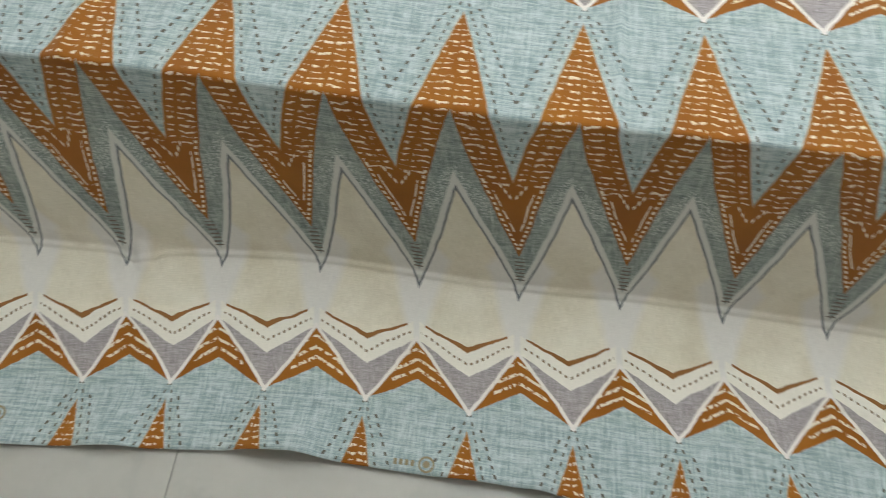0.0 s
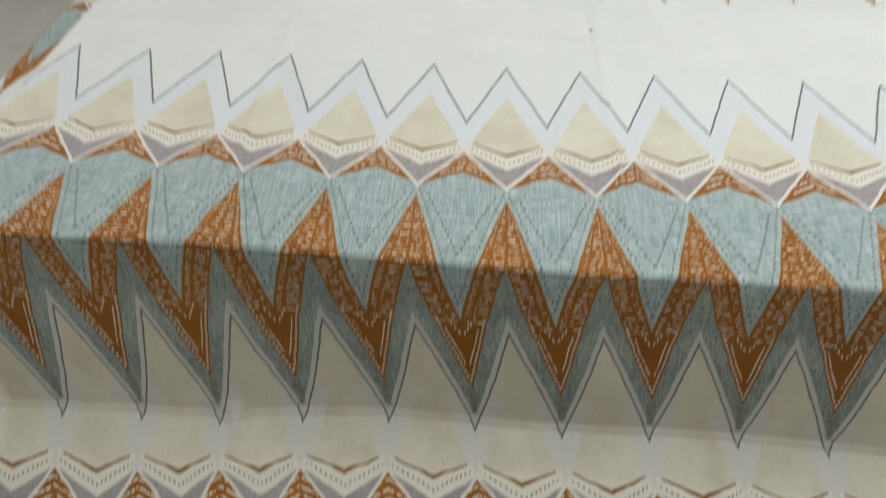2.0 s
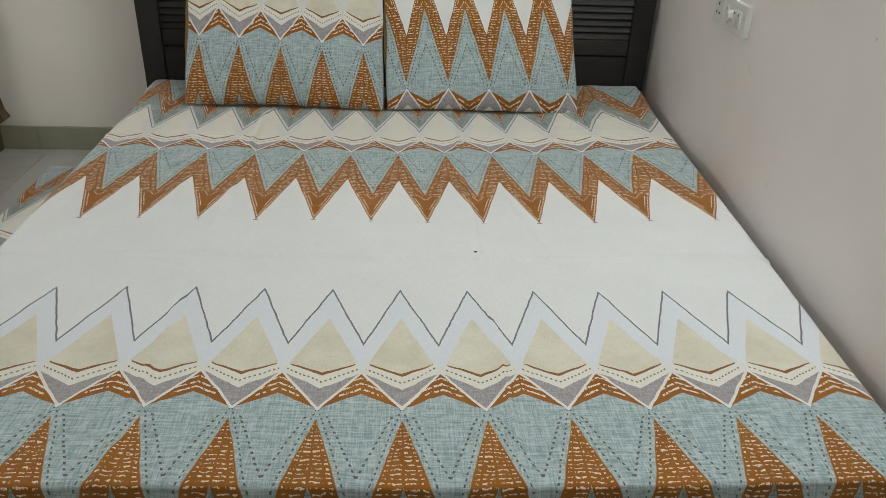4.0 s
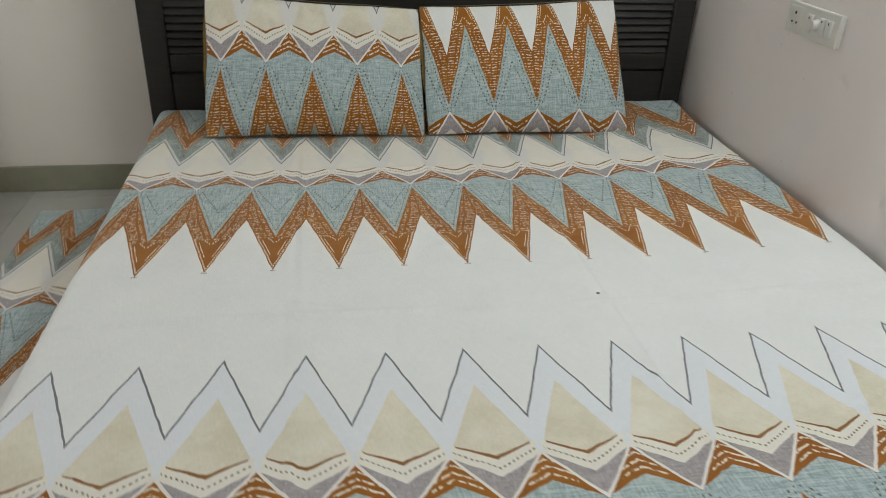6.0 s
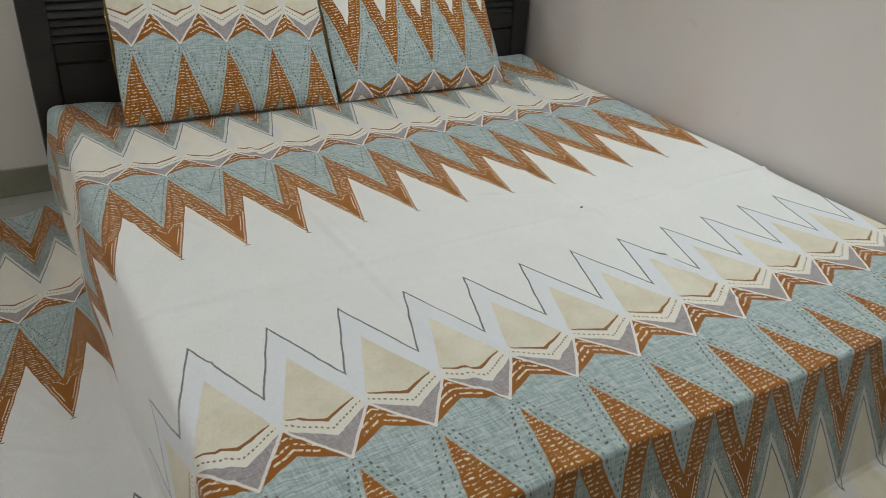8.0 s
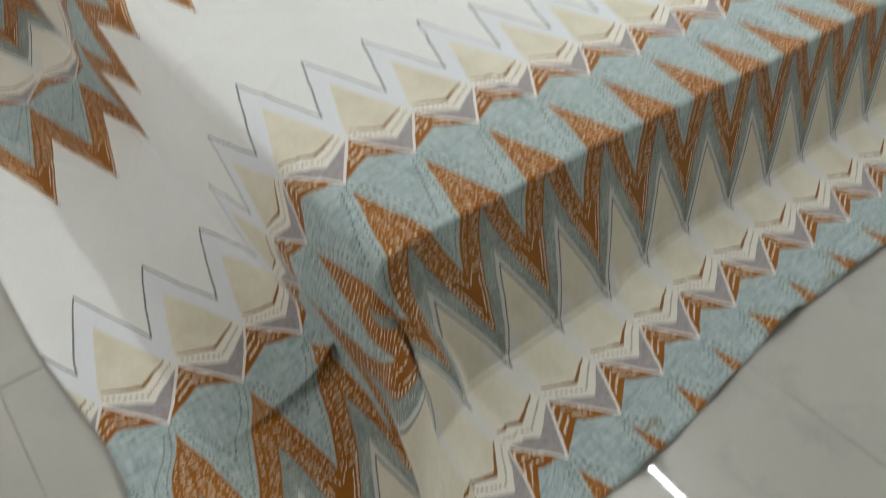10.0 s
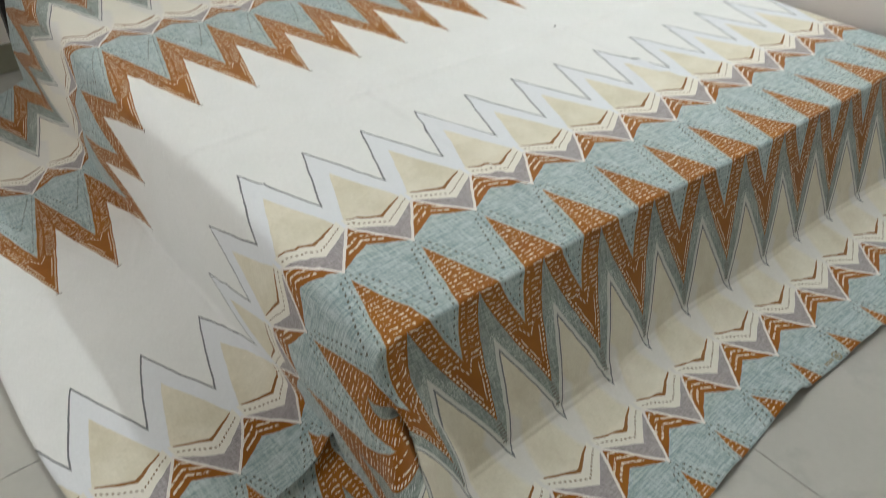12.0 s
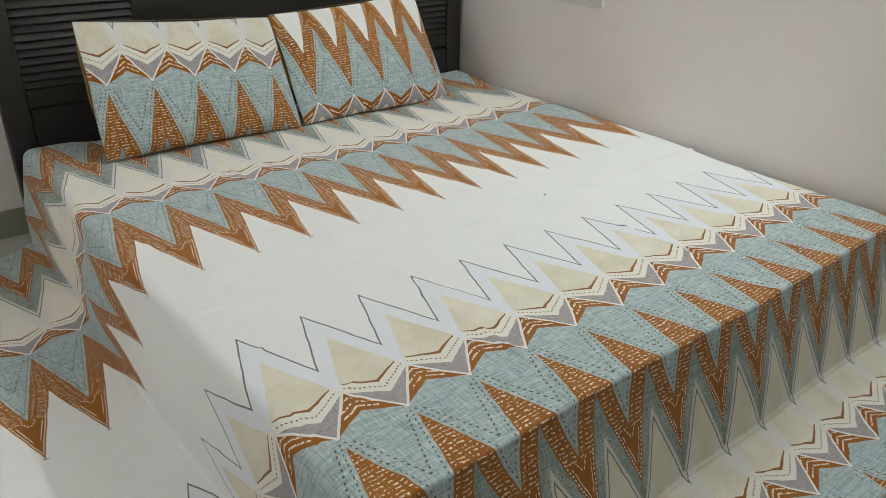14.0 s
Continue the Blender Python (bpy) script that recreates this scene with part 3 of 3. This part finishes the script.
# ---- pillows ----
def pillow(name, mat, corners, plump, origin, flip, label):
    """A soft pillow between four corners (bottom left, bottom right, top right, top left); origin: cloth coordinates at the bottom left."""
    n, mrow = 44, 30
    s, t = np.meshgrid(np.linspace(0, 1, n), np.linspace(0, 1, mrow))
    bl, br, tr, tl = [np.array(c) for c in corners]
    base = ((1 - s) * (1 - t))[..., None] * bl + (s * (1 - t))[..., None] * br + (s * t)[..., None] * tr + ((1 - s) * t)[..., None] * tl
    w, h = np.linalg.norm(br - bl), np.linalg.norm(tl - bl)
    nrm = np.cross(br - bl, tl - bl)
    nrm = nrm / np.linalg.norm(nrm)
    bulge = (np.clip(4 * s * (1 - s), 0, 1) ** 0.5) * (np.clip(4 * t * (1 - t), 0, 1) ** 0.5) * (1.15 - 0.35 * t)
    crease = wave(s * w, t * h, 21, 18) * 0.013 + wave(s * w, t * h, 22, 45) * 0.005
    crease = crease + 0.013 * np.exp(-((t - 0.60) / 0.014) ** 2) - 0.013 * np.exp(-((t - 0.64) / 0.02) ** 2)
    crease = crease + 0.006 * np.exp(-((s - 0.52 - 0.03 * t) / 0.014) ** 2) * t
    up, across = (tl - bl) / h, (br - bl) / w
    base = base + up * (wave(s * w, s * 0 + t, 23, 13) * 0.010 * (t - 0.3))[..., None] + across * (wave(t * h, t * 0 + s, 24, 15) * 0.008 * (s - 0.5) * 2)[..., None]
    front = base + nrm * (bulge * plump + crease * bulge)[..., None]
    back = base - nrm * (bulge * plump * 0.9 + 0.002)[..., None]
    back -= across * (0.010 * smoothstep(0.25, 0.5, t) * smoothstep(0.95, 0.7, t) * (s < 0.5) * (1 - 2 * s))[..., None]
    sag = 0.012 * np.sin(s * math.pi) * (t - 0.5)
    front[..., 2] -= sag
    back[..., 2] -= sag
    sgn = -1 if flip else 1
    uv = np.stack([origin[0] + s * w * (1 if not flip else -1), origin[1] + sgn * t * h], -1)
    root = new(name)
    centre = Vector(base.reshape(-1, 3).mean(0))
    root.location = centre
    c = np.array(centre)
    f = grid_mesh("cover_front", front - c, uv, mat, root)
    bk = grid_mesh("cover_back", (back - c)[:, ::-1], uv[:, ::-1], MAT_OCHRE, root)
    tagged(bk, "plain ochre back cover")
    # piped seam
    bm = bmesh.new()
    ring = np.concatenate([base[0], base[1:, -1], base[-1, -2::-1], base[-2:0:-1, 0]]) - c
    prev = first = None
    for k in range(len(ring)):
        d = Vector(ring[(k + 1) % len(ring)] - ring[k - 1]).normalized()
        x1 = Vector(nrm)
        y1 = d.cross(x1)
        loop = [bm.verts.new(Vector(ring[k]) + (x1 * math.cos(q) + y1 * math.sin(q)) * 0.0012) for q in (0, 1.571, 3.142, 4.712)]
        if prev:
            for j in range(4):
                bm.faces.new((prev[j], prev[(j + 1) % 4], loop[(j + 1) % 4], loop[j]))
        else:
            first = loop
        prev = loop
    for j in range(4):
        bm.faces.new((prev[j], prev[(j + 1) % 4], first[(j + 1) % 4], first[j]))
    part("seam", bm, MAT_SEAM, root, "thin brown edge seam")
    return tagged(root, label, "pillow", "pillows on the bed")


pillow("pillow", MAT_PILLOW_A, [(0.055, 1.85, 0.386), (0.775, 1.83, 0.386), (0.765, 2.02, 0.765), (0.075, 2.03, 0.81)], 0.055,
       (0.025, -0.245), False, "printed pillow with blue and rust triangles under a cream band")
pillow("pillow", MAT_PILLOW_B, [(0.788, 1.83, 0.386), (1.50, 1.82, 0.386), (1.46, 2.03, 0.80), (0.775, 2.03, 0.77)], 0.055,
       (0.0, 0.068), True, "printed pillow with blue wedges and white teeth above a mauve band")


# ---- things on the walls ----
def wall_x(y):
    return 1.745 + SLANT * y


tube = thing("tube_light", (wall_x(0.5), 0.5, 2.52), "lit white fluorescent tube fitting high on the wall", "wall lamp")
tube.rotation_euler = (0, 0, -math.atan(SLANT))
part("housing", box_bm((-0.045, -0.63, -0.02), (-0.002, 0.63, 0.035), 0.006), MAT_METAL, tube)
bm = bmesh.new()
bmesh.ops.create_cone(bm, cap_ends=True, segments=20, radius1=0.0115, radius2=0.0115, depth=1.19)
bmesh.ops.rotate(bm, verts=bm.verts, cent=(0, 0, 0), matrix=Matrix.Rotation(radians(90), 3, "X"))
bmesh.ops.translate(bm, verts=bm.verts, vec=(-0.062, 0, -0.005))
part("lamp", bm, MAT_TUBE, tube, "glowing fluorescent tube")
for e in (-0.612, 0.612):
    part("end_cap", box_bm((-0.082, e - 0.014, -0.025), (-0.04, e + 0.014, 0.02), 0.005), MAT_METAL, tube)

board = thing("switchboard", (wall_x(1.385), 1.385, 0.848), "white plastic switchboard with switches and a socket", "switchboard")
board.rotation_euler = (0, 0, -math.atan(SLANT))
part("back_box", box_bm((-0.012, -0.128, -0.043), (-0.001, 0.128, 0.043), 0.003), MAT_PLASTIC, board)
part("cover_plate", box_bm((-0.020, -0.130, -0.045), (-0.0122, 0.130, 0.045), 0.004), MAT_PLASTIC, board)
for k, sy in enumerate((-0.092, -0.060, 0.004)):
    sw = part("switch", box_bm((-0.027, sy - 0.013, -0.024), (-0.0195, sy + 0.013, 0.024), 0.003), MAT_PLASTIC, board)
    part("rocker_mark", box_bm((-0.0278, sy - 0.002, 0.012), (-0.0268, sy + 0.002, 0.018)), MAT_DARK, sw)
knob = bmesh.new()
bmesh.ops.create_cone(knob, cap_ends=True, segments=24, radius1=0.017, radius2=0.013, depth=0.016)
bmesh.ops.rotate(knob, verts=knob.verts, cent=(0, 0, 0), matrix=Matrix.Rotation(radians(-90), 3, "Y"))
bmesh.ops.translate(knob, verts=knob.verts, vec=(-0.028, -0.026, 0))
part("regulator_knob", knob, MAT_PLASTIC, board)
sock = part("socket", box_bm((-0.024, 0.045, -0.034), (-0.0195, 0.112, 0.034), 0.003), MAT_PLASTIC, board)
for hy, hz, hr in ((0.0785, 0.016, 0.0045), (0.067, -0.010, 0.0035), (0.090, -0.010, 0.0035)):
    hole = bmesh.new()
    bmesh.ops.create_cone(hole, cap_ends=True, segments=14, radius1=hr, radius2=hr, depth=0.002)
    bmesh.ops.rotate(hole, verts=hole.verts, cent=(0, 0, 0), matrix=Matrix.Rotation(radians(90), 3, "Y"))
    bmesh.ops.translate(hole, verts=hole.verts, vec=(-0.0242, hy, hz))
    part("socket_hole", hole, MAT_DARK, sock)

# ---- cartons by the wall ----
carton = thing("carton", (-1.15, 1.95, 0), "open brown cardboard carton with a yellow sticker", "carton")
for name, lo, hi in (("bottom", (-0.25, -0.33, 0.002), (0.25, 0.33, 0.008)), ("side_wall", (0.244, -0.33, 0.008), (0.25, 0.33, 0.235)),
                     ("side_wall", (-0.25, -0.33, 0.008), (-0.244, 0.33, 0.235)), ("side_wall", (-0.244, -0.33, 0.008), (0.244, -0.324, 0.235)),
                     ("side_wall", (-0.244, 0.324, 0.008), (0.244, 0.33, 0.235))):
    part(name, box_bm(lo, hi, 0.0015, seg=1), MAT_CARD, carton)
flap = box_bm((-0.12, -0.32, -0.003), (0.0, 0.32, 0.003), 0.001, seg=1)
bmesh.ops.rotate(flap, verts=flap.verts, cent=(0, 0, 0), matrix=Matrix.Rotation(radians(12), 3, "Y"))
bmesh.ops.translate(flap, verts=flap.verts, vec=(0.247, 0, 0.240))
part("flap", flap, MAT_CARD, carton)
stick = part("sticker", box_bm((0.2502, 0.185, 0.03), (0.2512, 0.305, 0.112)), MAT_YELLOW, carton, "yellow sticker with black bars")
for z0, y0, y1 in ((0.088, 0.20, 0.29), (0.05, 0.20, 0.22), (0.066, 0.24, 0.292), (0.046, 0.245, 0.285)):
    part("printed_bar", box_bm((0.2512, y0, z0), (0.2518, y1, z0 + 0.011)), MAT_INK, stick)
part("paper_stack", box_bm((-0.2, -0.25, 0.009), (0.2, 0.25, 0.225), 0.004), MAT_LABEL, carton, "white paper contents")

tall = thing("tall_carton", (-1.2, 2.28, 0), "tall worn brown carton leaning on the wall", "carton")
bm = bmesh.new()
outline = [(-0.28, 0.0), (0.308, 0.0), (0.316, 0.13), (0.343, 0.132), (0.37, 0.152), (0.352, 0.185), (0.344, 0.25), (0.351, 0.34), (0.348, 0.42), (0.353, 0.52), (0.345, 0.75), (-0.28, 0.75)]
fr = [bm.verts.new((x, 0.02 - 0.02 * z, z)) for x, z in outline]
bk = [bm.verts.new((x, 0.075, z)) for x, z in outline]
bm.faces.new(fr)
bm.faces.new(list(reversed(bk)))
for k in range(len(outline)):
    bm.faces.new((fr[k], bk[k], bk[(k + 1) % len(outline)], fr[(k + 1) % len(outline)]))
bmesh.ops.recalc_face_normals(bm, faces=bm.faces)
part("body", bm, MAT_CARD_OLD, tall)
# shading of the box side, put in as a dark red strip
bm = bmesh.new()
strip = [(0.29, 0.17), (0.325, 0.17), (0.332, 0.42), (0.30, 0.42)]
lowf = [bm.verts.new((x, 0.012 - 0.02 * z, z)) for x, z in strip]
upf = [bm.verts.new((x, 0.019 - 0.02 * z, z)) for x, z in strip]
bm.faces.new(lowf)
bm.faces.new(list(reversed(upf)))
for k in range(4):
    bm.faces.new((lowf[k], upf[k], upf[(k + 1) % 4], lowf[(k + 1) % 4]))
bmesh.ops.recalc_face_normals(bm, faces=bm.faces)
part("shade_strip", bm, MAT_BOX_SHADE, tall, "dark red strip for the shaded box side")

# a bit of dark lint on the sheet
lint = bmesh.new()
bmesh.ops.create_icosphere(lint, subdivisions=2, radius=0.0035)
for vt in lint.verts:
    vt.co = Vector((vt.co.x * 1.5, vt.co.y * 0.8, vt.co.z * 0.4)) * (1 + 0.3 * noise.noise(vt.co * 400))
lint = part("lint", lint, MAT_INK)
lint.location = on_sheet(1.01, 0.767) + Vector((0, 0, 0.002))
tagged(lint, "tiny dark speck of lint on the sheet", "lint")

# ---- floor tiles ----
T = 0.593
gx = np.arange(-0.697 - 3 * T, 2.2, T)
gy = np.arange(0.505 - 5 * T, 2.5, T)
for x in gx:
    for y in gy:
        x0, x1 = max(x + 0.0006, X0), x + T - 0.0006
        y0, y1 = max(y + 0.0006, Y0), min(y + T - 0.0006, Y1)
        if x1 - x0 < 0.02 or y1 - y0 < 0.02 or x0 > XR1:
            continue
        part("tile", box_bm((x0, y0, -0.012), (x1, y1, 0.0), 0.0007, seg=1), MAT_TILE, floor)
x = X0
k = 0
while x < XR1:
    part("skirting_tile", box_bm((x + 0.001, Y1 - 0.013, 0.001), (min(x + 0.592, XR1 - 0.002), Y1 - 0.004, 0.105), 0.002, seg=1), MAT_SKIRT, bb)
    x += 0.593 if k else (-0.735 - X0) % 0.593
    k += 1
